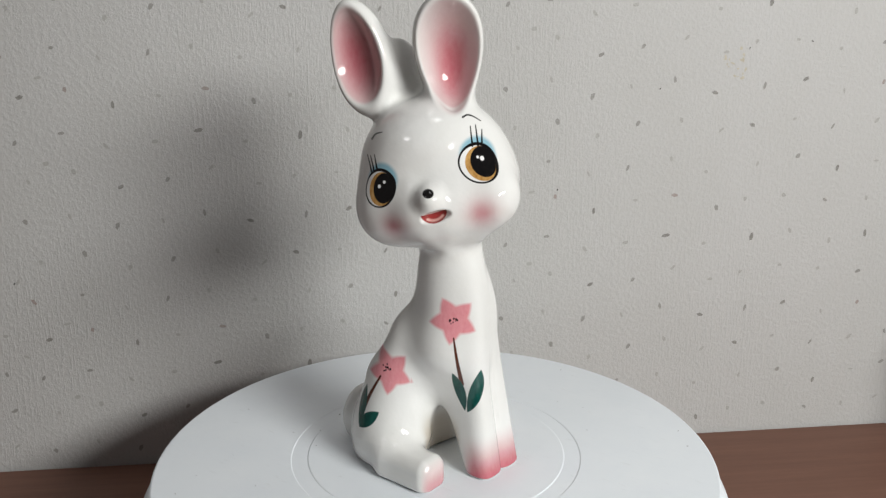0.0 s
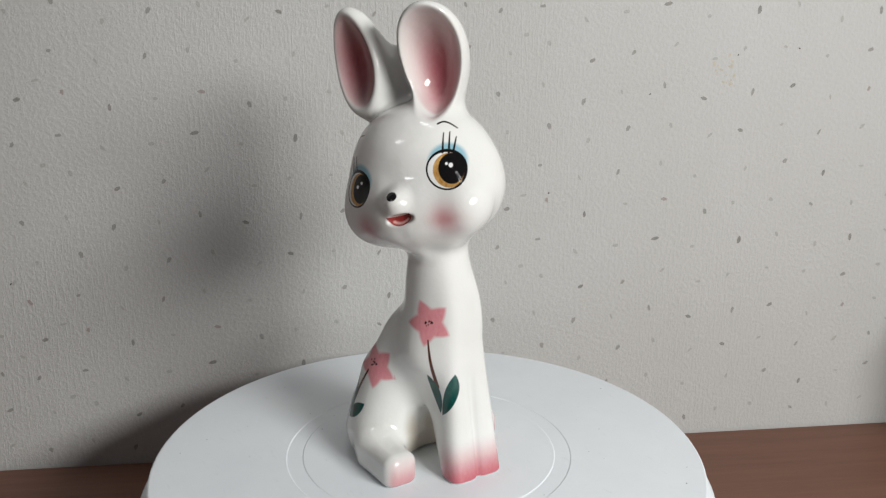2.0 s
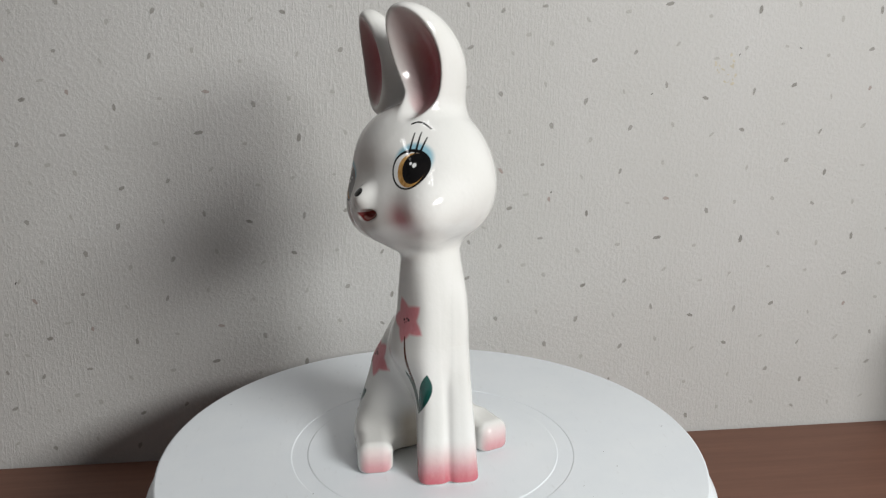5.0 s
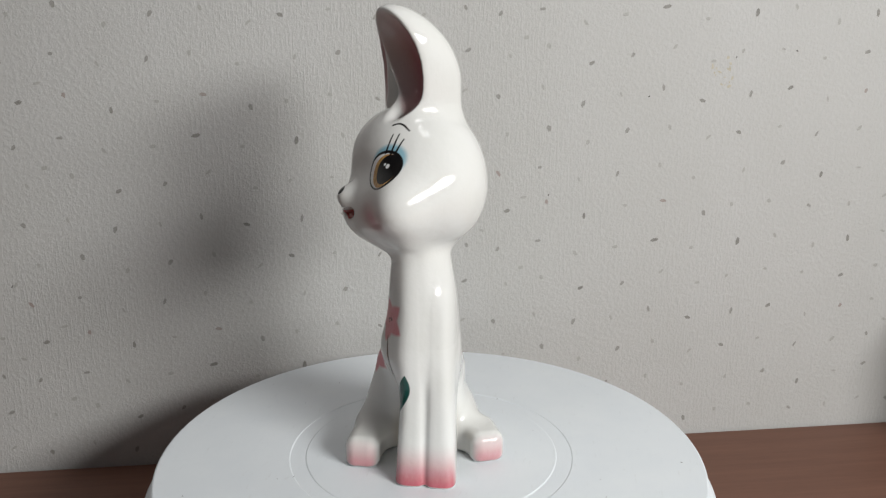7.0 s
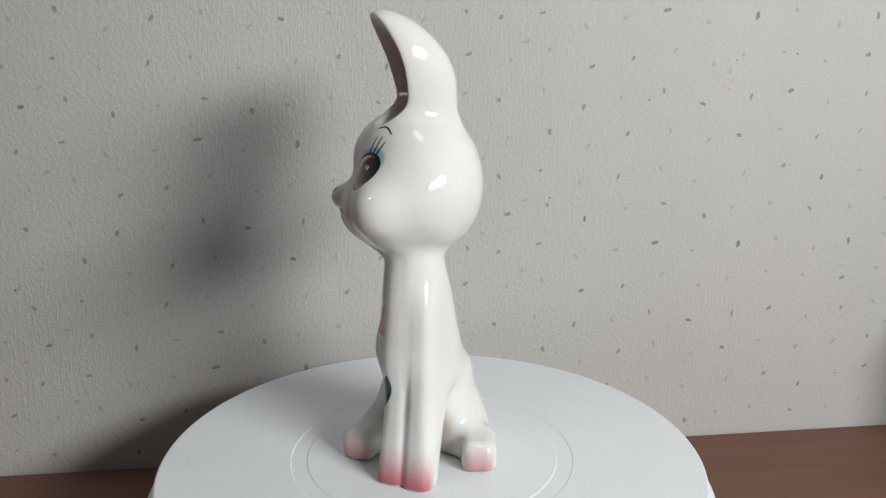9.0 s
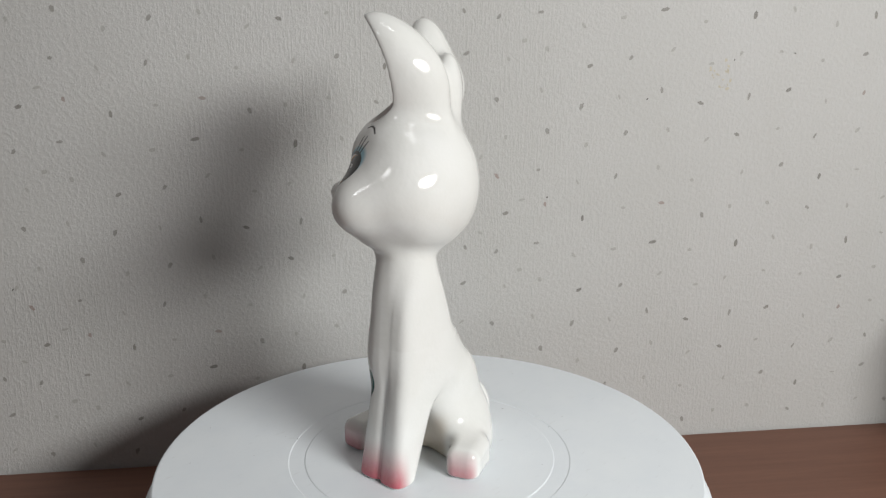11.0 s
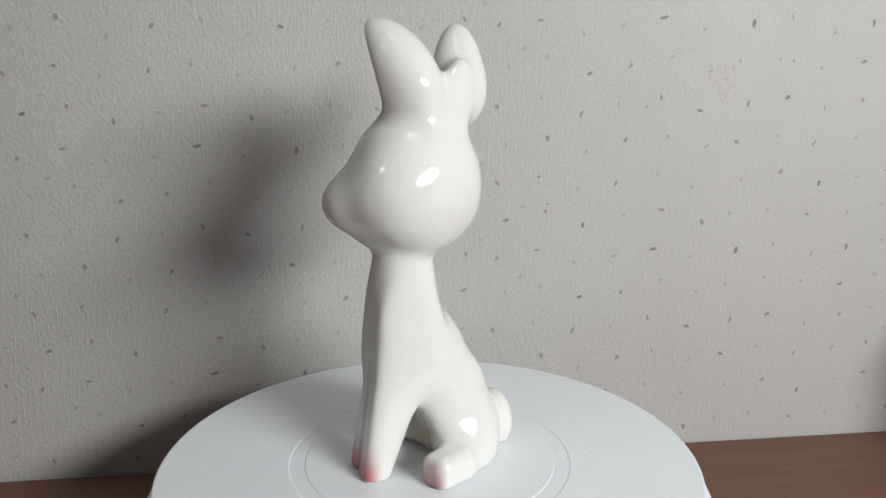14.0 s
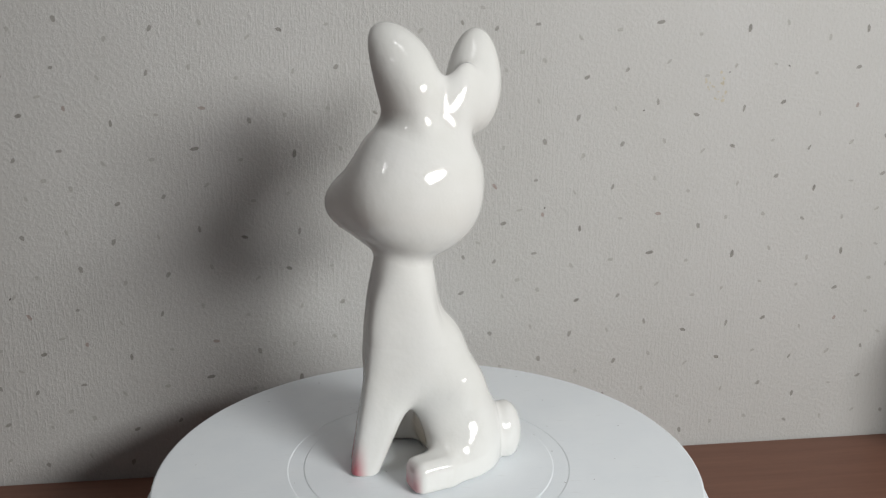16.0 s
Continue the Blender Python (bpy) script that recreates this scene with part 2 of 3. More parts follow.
def flecks(wall):
    rng = random.Random(7)
    y = WALL_AWAY - 0.00015
    shades = [bmesh.new() for _ in range(4)]
    for column in range(-3, 4):
        for row in range(-6, 28):
            for site, (u, v, strength) in enumerate(FLAKES):
                shade = int(strength[(row - column) % 3])
                x, z = (u + column * REPEAT_WIDE) / 1000, (v + row * REPEAT_HIGH + column * REPEAT_DROP) / 1000
                if z > DESK_Z + 0.008 and abs(x) < 1.0 and z < 1.0 and shade < 4:
                    same = random.Random(site * 3 + (row - column) % 3)
                    flake(shades[shade], same, x + rng.gauss(0, 0.0008), y, z + rng.gauss(0, 0.0008), (0.0021, 0.0024, 0.0027, 0.0025)[shade])
    for bm, name, mat, lab in zip(shades, ("faint_fleck", "grey_fleck", "dark_fleck", "reddish_fleck"), (FAINT_FLECKS, GREY_FLECKS, DARK_FLECKS, RED_FLECKS),
                                  ("faint paper flecks", "grey paper flecks", "dark grey-brown paper flecks", "dull reddish paper flecks")):
        tagged(mesh_object(name, bm, mat, wall), lab, kind="stuff")
    bm = bmesh.new()
    for _ in range(16):
        flake(bm, rng, 0.224 + rng.gauss(0, 0.005), y, 0.187 + rng.gauss(0, 0.004), rng.uniform(0.0008, 0.002))
    tagged(mesh_object("stain", bm, STAIN, wall), "small ochre stain", kind="stuff")
    bm = bmesh.new()
    for u, v in ((0.2325, 0.1965), (0.171, 0.170), (0.102, 0.102), (0.277, 0.201), (-0.263, 0.047)):
        flake(bm, rng, u, y - 0.0001, v, 0.0009)
    tagged(mesh_object("speck", bm, DARK_SPECK, wall), "dark specks", kind="stuff")


def desk():
    base = new("desk")
    base.matrix_world = pose(0, 0, FLOOR_Z, 0, 0, WALL_YAW)
    tagged(base, "reddish-brown wood-grain desk standing against the wallpapered wall", "desk")
    bm = bmesh.new()
    box(bm, (-0.75, -0.45, 0.714), (0.75, WALL_AWAY - 0.001, 0.74))
    bmesh.ops.bevel(bm, geom=bm.edges[:], offset=0.002, segments=2, affect="EDGES")
    mesh_object("desktop", bm, WOOD, base)
    for x in (-0.72, 0.70):
        bm = bmesh.new()
        box(bm, (x, -0.42, 0), (x + 0.02, WALL_AWAY - 0.02, 0.714))
        mesh_object("side_panel", bm, WOOD, base)


def shade_block():
    """Mostly unseen block, added at the desk's end against the wall to shade it."""
    base = new("shade_block")
    base.matrix_world = pose(0, 0, DESK_Z, 0, 0, WALL_YAW)
    tagged(base, "dark block added on the desk to shade the wall, mostly unseen", "box")
    # two tiers of the added block, placed for their shade only
    for name, lo, hi in (("body", (0.404, WALL_AWAY - 0.13, 0), (0.57, WALL_AWAY - 0.002, 0.12)), ("lid", (0.402, WALL_AWAY - 0.132, 0.12), (0.572, WALL_AWAY - 0.0015, 0.135))):
        bm = bmesh.new()
        box(bm, lo, hi)
        bmesh.ops.bevel(bm, geom=bm.edges[:], offset=0.003, segments=2, affect="EDGES")
        mesh_object(name, bm, SHADE_BLOCK_DARK, base)


# ---------------------------------------------------------------- the turntable
def turntable():
    """A stand on the desk and the plate that turns on it; the plate is the part with keys."""
    foot = new("turntable")
    foot.matrix_world = pose(0, 0, DESK_Z)
    h = -DESK_Z
    tagged(foot, "round white plastic turntable with a shallow ring, on the desk", "turntable")
    bm = bmesh.new()
    lathe(bm, [(0, 0), (0.098, 0), (0.1, 0.002), (0.1, 0.008), (0.092, 0.016), (0.05, 0.03), (0.04, 0.04), (0.036, h - 0.0245), (0, h - 0.0245)])
    mesh_object("pedestal", bm, PLASTIC, foot, True)
    bm = bmesh.new()
    lathe(bm, [(0, -0.024), (0.1362, -0.0225), (0.1368, -0.0215), (0.1372, -0.0115), (0.1380, -0.0035), (0.1392, -0.0022), (0.1398, -0.0012), (0.1396, -0.0004), (0.1388, 0), (0.0736, 0),
               (0.0733, -0.00015), (0.0730, -0.0003), (0.0660, -0.0003), (0.0654, -0.0003), (0.0651, -0.00015), (0.0648, 0), (0, 0)], 256)
    for e in bm.edges:
        e.smooth = e.calc_face_angle(0.0) < radians(14)
    plate = mesh_object("plate", bm, PLASTIC, foot, True)
    plate.location = (0, 0, h)
    bm = bmesh.new()
    lathe(bm, [(0.1374, -0.0112), (0.1418, -0.0108), (0.1452, -0.0140), (0.1464, -0.0190), (0.1462, -0.0235), (0.1368, -0.0230), (0.1374, -0.0112)], 256)
    tagged(mesh_object("skirt", bm, PLASTIC, plate, True), "flared lower rim of the plate")
    rng = random.Random(3)
    bm = bmesh.new()
    for _ in range(34):
        a, r = rng.uniform(0, 2 * math.pi), 0.132 * math.sqrt(rng.uniform(0.03, 1))
        s = rng.uniform(0.00012, 0.0004)
        ring = [bm.verts.new((r * math.cos(a) + s * rng.uniform(0.5, 1.6) * math.cos(t), r * math.sin(a) + s * math.sin(t), 0.00012)) for t in (0, 1.2, 2.5, 3.8, 5.1)]
        bm.faces.new(ring)
    tagged(mesh_object("dust", bm, DARK_SPECK, plate), "dark dust specks", kind="stuff")
    return plate


# ---------------------------------------------------------------- the figurine
BODY = dict(
    neck=(-1.3, -12.6, 121.5, 11.5), chest=(-8.0, -13.0, 62.5, 10.2), waist=(2.1, 14.4, 40.0, 14.5), rump=(-4.5, 20.6, 10.4, 26.5, 19.1, 29.7),
    paw=(4.2, 7.0, -33.8, 7.8, 7.3), shoulder=(3.4, 5.1, -14.0, 67.3, 7.3, 16.1), thigh_right=(-20.1, 9.9, 13.1, 17.3, -15.6, 12.3, 40.6, 12.8),
    thigh_left=(15.1, 11.7, 4.6, 12.2, 1.3, 1.6, 40.3, 4.5), foot_right=(-30.2, -26.9, -30.2, 6.4), foot_left=(33.0, -11.7, 23.6, 11.1),
    foot_size=(8.8, 15.6), tail=(-7.5, 41.0, 11.3, 14.3, 9.0, 16.1), loin=(-7.7, 7.8, 49.4, 15.7, 10.8, 22.1),
)
HEAD = dict(
    skull=(7.2, 1.0, -4.0, 32.2, 23.7, 25.1), crown=(1.6, 8.2, 15.9, 29.4, 27.6, 23.1), cheek_left=(26.6, 30.3, -11.1, 7.4),
    cheek_right=(22.1, 18.3, -7.1, 12.7), web=(0.4, -8.6, 42.0, 9.1, 7.3, 23.7), snout=(33.1, -8.3, 12.9, 8.8, 9.8), nose=(41.3, -1.9, 5.0, 5.8, 5.0),
    ear_left=(17.2, 5.2, 28.6, 10.7, -3.5, 16.6), ear_right=(16.9, 2.3, 47.9, -3.4, 9.0, 6.2), ear_left_size=(23.6, 14.4, 19.5, 27.5),
    ear_right_size=(14.7, 14.0, 12.4, 25.7), ear_left_root=(0.1, -2.8, 7.0, 13.0, 9.9), ear_right_root=(4.8, -5.5, 7.0, 12.0, 15.1),
    ear_left_hollow=(0.3, 1.8, 0.9), ear_right_hollow=(-2.5, 1.4, 1.4), skull_tilt=(0.8, 0.5, -20.1), jowl=(12.3, 19.9, -9.7, 7.0, 9.3, 17.3),
    jaw=(-1.4, 14.1, -13.8, 7.0, 18.5, 19.1), ear_left_taper=(5.7, 0.4), ear_right_taper=(-1.9, -0.1),
)
EARS = {1: "ear_left", -1: "ear_right"}
HEAD_TURN = math.radians(-144)
HEAD_ROLL = math.radians(15.5)


def smin(a, b, k):
    h = np.clip(0.5 + 0.5 * (b - a) / k, 0, 1)
    return b + (a - b) * h - k * h * (1 - h)


def smax(a, b, k):
    return -smin(-a, -b, k)


def ellipsoid(p, c, r):
    q = p - np.array(c, p.dtype)
    r = np.array(r, p.dtype)
    k0 = np.sqrt(((q / r) ** 2).sum(1))
    k1 = np.sqrt(((q / r ** 2) ** 2).sum(1)) + 1e-6
    return k0 * (k0 - 1) / k1


def capsule(p, a, b, ra, rb):
    a, b = np.array(a, p.dtype), np.array(b, p.dtype)
    d = b - a
    h = np.clip(((p - a) @ d) / (d @ d), 0, 1)
    return np.sqrt(((p - a - h[:, None] * d) ** 2).sum(1)) - (ra + (rb - ra) * h)


def rounded_box(p, c, half, r, yaw):
    q = p - np.array(c, p.dtype)
    ca, sa = math.cos(yaw), math.sin(yaw)
    q = np.stack([q[:, 0] * ca + q[:, 1] * sa, -q[:, 0] * sa + q[:, 1] * ca, q[:, 2]], 1)
    q = np.abs(q) - (np.array(half, p.dtype) - r)
    return np.sqrt((np.maximum(q, 0) ** 2).sum(1)) + np.minimum(q.max(1), 0) - r


HEAD_FWD = np.array((math.cos(HEAD_TURN), math.sin(HEAD_TURN), 0), np.float32)
_side = np.array((-HEAD_FWD[1], HEAD_FWD[0], 0), np.float32)
_up = np.array((0, 0, 1), np.float32)
HEAD_LEFT = _side * math.cos(HEAD_ROLL) + _up * math.sin(HEAD_ROLL)
HEAD_UP = -_side * math.sin(HEAD_ROLL) + _up * math.cos(HEAD_ROLL)
HEAD_AT = _side * 1.0 + _up * 140.0


def head_space(p):
    q = p - HEAD_AT.astype(p.dtype)
    return np.stack([q @ HEAD_LEFT, q @ HEAD_FWD, q @ HEAD_UP], 1)


def ear_space(q, side):
    """Head space to an ear's own: across, out of the hollow, along."""
    x0, y0, z0, lean, face, bend = HEAD[EARS[side]]
    v = q - np.array((x0 * side, y0, z0), q.dtype)
    la, fa = math.radians(lean) * side, math.radians(face)
    x, z = v[:, 0] * math.cos(la) - v[:, 2] * math.sin(la), v[:, 0] * math.sin(la) + v[:, 2] * math.cos(la)
    x, y = x * math.cos(fa) + v[:, 1] * math.sin(fa), -x * math.sin(fa) + v[:, 1] * math.cos(fa)
    h = np.clip(z, 0, 60) / 50.0
    taper, sway = HEAD[EARS[side] + "_taper"]
    x = (x - sway * h * h) / (1 + 0.1 * taper * (h - 0.4))
    y = y - bend * h ** 2
    return np.stack([x, y, z], 1)


def ear_hollow(e, side):
    up, wide, deep, tall = HEAD[EARS[side] + "_size"]
    ox, oz, rim = HEAD[EARS[side] + "_hollow"]
    return ellipsoid(e, (ox, deep * 0.86, up + oz), (wide - rim, deep, tall - rim - 1.0))


def ear(q, side):
    e = ear_space(q, side)
    up, wide, deep, tall = HEAD[EARS[side] + "_size"]
    ru, rf, rx, ry, rz = HEAD[EARS[side] + "_root"]
    outer = ellipsoid(e, (0, 0, up), (wide, deep, tall))
    outer = smin(outer, ellipsoid(e, (0, rf, ru), (rx, ry, rz)), 11)
    return smax(outer, -ear_hollow(e, side), 3.5)


def tilted(q, c, degrees):
    """Points about c, turned about the forward, sideways and upright axes."""
    x, y, z = (q - np.array(c, q.dtype)).T
    a, b, c = (math.radians(v) for v in degrees)
    x, z = x * math.cos(a) - z * math.sin(a), x * math.sin(a) + z * math.cos(a)
    y, z = y * math.cos(b) - z * math.sin(b), y * math.sin(b) + z * math.cos(b)
    x, y = x * math.cos(c) - y * math.sin(c), x * math.sin(c) + y * math.cos(c)
    return np.stack([x, y, z], 1)


def head(p):
    q = head_space(p)
    h = HEAD
    d = smin(ellipsoid(tilted(q, h["skull"][:3], h["skull_tilt"]), (0, 0, 0), h["skull"][3:]), ellipsoid(q, h["crown"][:3], h["crown"][3:]), 22)
    d = smin(d, ellipsoid(q, h["jaw"][:3], h["jaw"][3:]), 14)
    d = smin(d, ellipsoid(q, h["jowl"][:3], h["jowl"][3:]), 14)
    for s, name in ((-1, "cheek_right"), (1, "cheek_left")):
        cx, cy, cz, cr = h[name]
        d = smin(d, ellipsoid(q, (cx * s, cy, cz), (cr, cr, cr)), 24)
    sf, su, *sr = h["snout"]
    d = smin(d, ellipsoid(q, (0, sf, su), sr), 14)
    nf, nu, *nr = h["nose"]
    d = smin(d, ellipsoid(q, (0, nf, nu), nr), 5)
    mouth = ellipsoid(q, (0.8, 44, -9.5), (6.5, 4.0, 2.6))
    d = smax(d, -mouth, 1.2)
    ears = smin(smin(ear(q, -1), ear(q, 1), 3), ellipsoid(q, h["web"][:3], h["web"][3:]), 11)
    d = smin(d, ears, 7)
    return smax(d, -1.2 - ear_hollow(ear_space(q, 1), 1), 3)


def foot(p, place, size):
    tx, ty, hx, hy = place
    yaw = math.atan2(ty - hy, tx - hx) - math.pi / 2
    return rounded_box(p, ((tx + hx) / 2, (ty + hy) / 2, size[1] / 2 - 1.0), (size[0], math.hypot(tx - hx, ty - hy) / 2, size[1] / 2 + 1), 5.9, yaw)


def front_leg(p, side):
    """A column, squarish at the paw and rounder towards the shoulder."""
    px, pw, py, prx, pry = BODY["paw"]
    sx, sw, sy, sz, srx, sry = BODY["shoulder"]
    h = np.clip(p[:, 2] / sz, 0, 1)
    dx = p[:, 0] - (px + pw * side) * (1 - h) - (sx + sw * side) * h
    dy = p[:, 1] - py * (1 - h) - sy * h
    dz = np.maximum(p[:, 2] - sz, 0)
    rx, ry = prx + (srx - prx) * h, pry + (sry - pry) * h
    k = ((np.abs(dx) / rx) ** 3 + (np.abs(dy) / ry) ** 3 + (dz / (rx * 3.6)) ** 3 + 1e-6) ** (1 / 3)
    return (k - 1) * np.minimum(rx, ry)


def figurine(p):
    b = BODY
    d = capsule(p, b["neck"][:3], b["chest"][:3], b["neck"][3], b["chest"][3])
    d = smin(d, capsule(p, b["chest"][:3], b["waist"][:3], b["chest"][3], b["waist"][3]), 12)
    d = smin(d, ellipsoid(p, b["rump"][:3], b["rump"][3:]), 10)
    d = smin(d, ellipsoid(p, b["loin"][:3], b["loin"][3:]), 16)
    d = smin(d, smin(front_leg(p, -1), front_leg(p, 1), 1.9), 17.0)
    for t in (b["thigh_right"], b["thigh_left"]):
        d = smin(d, capsule(p, t[:3], t[4:7], t[3], t[7]), 12)
    for f in (b["foot_right"], b["foot_left"]):
        d = smin(d, foot(p, f, b["foot_size"]), 9)
    d = smin(d, ellipsoid(p, b["tail"][:3], b["tail"][3:]), 4.0)
    d = smin(d, head(p), 4)
    return smax(d, -p[:, 2], 2.2)


def surface(fn, lo, hi, step, levels):
    """The surface of a distance field as a fine quad mesh: vertices, quads and normals."""
    n = [int(math.ceil((b - a) / step)) + 1 for a, b in zip(lo, hi)]
    ax = [np.float32(a) + np.arange(k, dtype=np.float32) * np.float32(step) for a, k in zip(lo, n)]
    val = np.empty(n, np.float32)
    yy, zz = np.meshgrid(ax[1], ax[2], indexing="ij")
    for i, x in enumerate(ax[0]):
        pts = np.stack([np.full(yy.size, x, np.float32), yy.ravel(), zz.ravel()], 1)
        val[i] = fn(pts).reshape(yy.shape)
    neg = val < 0
    cells = sum(neg[i:n[0] - 1 + i, j:n[1] - 1 + j, k:n[2] - 1 + k].astype(np.int8) for i in (0, 1) for j in (0, 1) for k in (0, 1))
    live = (cells > 0) & (cells < 8)
    index = np.full(live.shape, -1, np.int64)
    index[live] = np.arange(live.sum())
    verts = (np.argwhere(live).astype(np.float32) + 0.5) * np.float32(step) + np.array(lo, np.float32)
    quads = []
    for a in range(3):
        b, c = (a + 1) % 3, (a + 2) % 3
        lo_s, hi_s = [slice(None)] * 3, [slice(None)] * 3
        lo_s[a], hi_s[a] = slice(0, n[a] - 1), slice(1, n[a])
        s0, s1 = neg[tuple(lo_s)], neg[tuple(hi_s)]
        at = np.argwhere(s0 != s1)
        at = at[(at[:, b] > 0) & (at[:, c] > 0) & (at[:, b] < n[b] - 1) & (at[:, c] < n[c] - 1)]
        flip = s1[tuple(at.T)]
        q = []
        for db, dc in ((1, 1), (0, 1), (0, 0), (1, 0)):
            o = at.copy()
            o[:, b] -= db
            o[:, c] -= dc
            q.append(index[tuple(o.T)])
        q = np.stack(q, 1)
        q[flip] = q[flip][:, ::-1]
        quads.append(q)
    quads = np.concatenate(quads)

    def gradient(v):
        e = 0.15
        g = np.stack([fn(v + np.array(o, np.float32)) - fn(v - np.array(o, np.float32)) for o in ((e, 0, 0), (0, e, 0), (0, 0, e))], 1)
        return g / (np.linalg.norm(g, axis=1, keepdims=True) + 1e-9)

    def pull(v, times):
        for _ in range(times):
            v = v - gradient(v) * np.clip(fn(v), -step, step)[:, None]
        return v

    def relax(v):
        tot, cnt = np.zeros_like(v), np.zeros(len(v), np.float32)
        for i in range(4):
            for j in (1, 3):
                np.add.at(tot, quads[:, i], v[quads[:, (i + j) % 4]])
                np.add.at(cnt, quads[:, i], 1)
        return tot / np.maximum(cnt, 1)[:, None]

    verts = pull(verts, 2)
    for _ in range(2):
        verts = pull(relax(verts), 1)
    for _ in range(levels):
        nv = len(verts)
        e = np.sort(np.stack([quads, np.roll(quads, -1, 1)], 2).reshape(-1, 2), 1)
        key, inv = np.unique(e[:, 0] * nv + e[:, 1], return_inverse=True)
        mid = (verts[key // nv] + verts[key % nv]) / 2
        cen = verts[quads].mean(1)
        em = inv.reshape(-1, 4) + nv
        ce = np.arange(len(quads)) + nv + len(mid)
        verts = np.concatenate([verts, mid, cen])
        quads = np.concatenate([np.stack([quads[:, i], em[:, i], ce, em[:, (i + 3) % 4]], 1) for i in range(4)])
        verts = pull(verts, 1)
    return verts, quads, gradient(verts)


def stroke(x, y, pts, w0, w1):
    """Distance from a tapered brush line."""
    d = np.full(len(x), 1e3, np.float32)
    if len(pts) > 2:
        # a soft curve through the middle points
        p = np.array([pts[0], *pts, pts[-1]])
        t = np.linspace(0, 1, 6)[:-1, None]
        pts = [tuple(r) for a, b, c, e in zip(p, p[1:], p[2:], p[3:]) for r in 0.5 * (2 * b + (c - a) * t + (2 * a - 5 * b + 4 * c - e) * t ** 2 + (3 * b - a - 3 * c + e) * t ** 3)] + [pts[-1]]
    n = len(pts) - 1
    for k in range(n):
        (ax, ay), (bx, by) = pts[k], pts[k + 1]
        ex, ey = bx - ax, by - ay
        h = np.clip(((x - ax) * ex + (y - ay) * ey) / (ex * ex + ey * ey), 0, 1)
        w = w0 + (w1 - w0) * (k + h) / n
        d = np.minimum(d, np.hypot(x - ax - h * ex, y - ay - h * ey) - w)
    return d


def oval(x, y, cx, cy, rx, ry):
    k = np.hypot((x - cx) / rx, (y - cy) / ry)
    return (k - 1) * min(rx, ry)


def leaf(x, y, tip, stalk, width, side=0.0):
    """A pointed leaf: where two discs overlap."""
    mx, my = (tip[0] + stalk[0]) / 2, (tip[1] + stalk[1]) / 2
    ex, ey = (tip[0] - stalk[0]) / 2, (tip[1] - stalk[1]) / 2
    n = math.hypot(ex, ey)
    u, v = ((x - mx) * ex + (y - my) * ey) / n, (-(x - mx) * ey + (y - my) * ex) / n
    a, b = width / 2 * (1 + side), width / 2 * (1 - side)
    ra, rb = (n * n + a * a) / (2 * a), (n * n + b * b) / (2 * b)
    return np.maximum(np.hypot(u, v - (a - ra)) - ra, np.hypot(u, v + (b - rb)) - rb)


def star(x, y, cx, cy, r, turn):
    a = np.arctan2(y - cy, x - cx) - math.radians(turn)
    k = np.abs((a / (2 * math.pi / 5) + 0.5) % 1.0 - 0.5) * 2
    edge = r * (0.62 + 0.38 * (1 - k) ** 1.5)
    return (np.hypot(x - cx, y - cy) - edge) * 0.75


def smooth01(v):
    v = np.clip(v, 0, 1)
    return v * v * (3 - 2 * v)


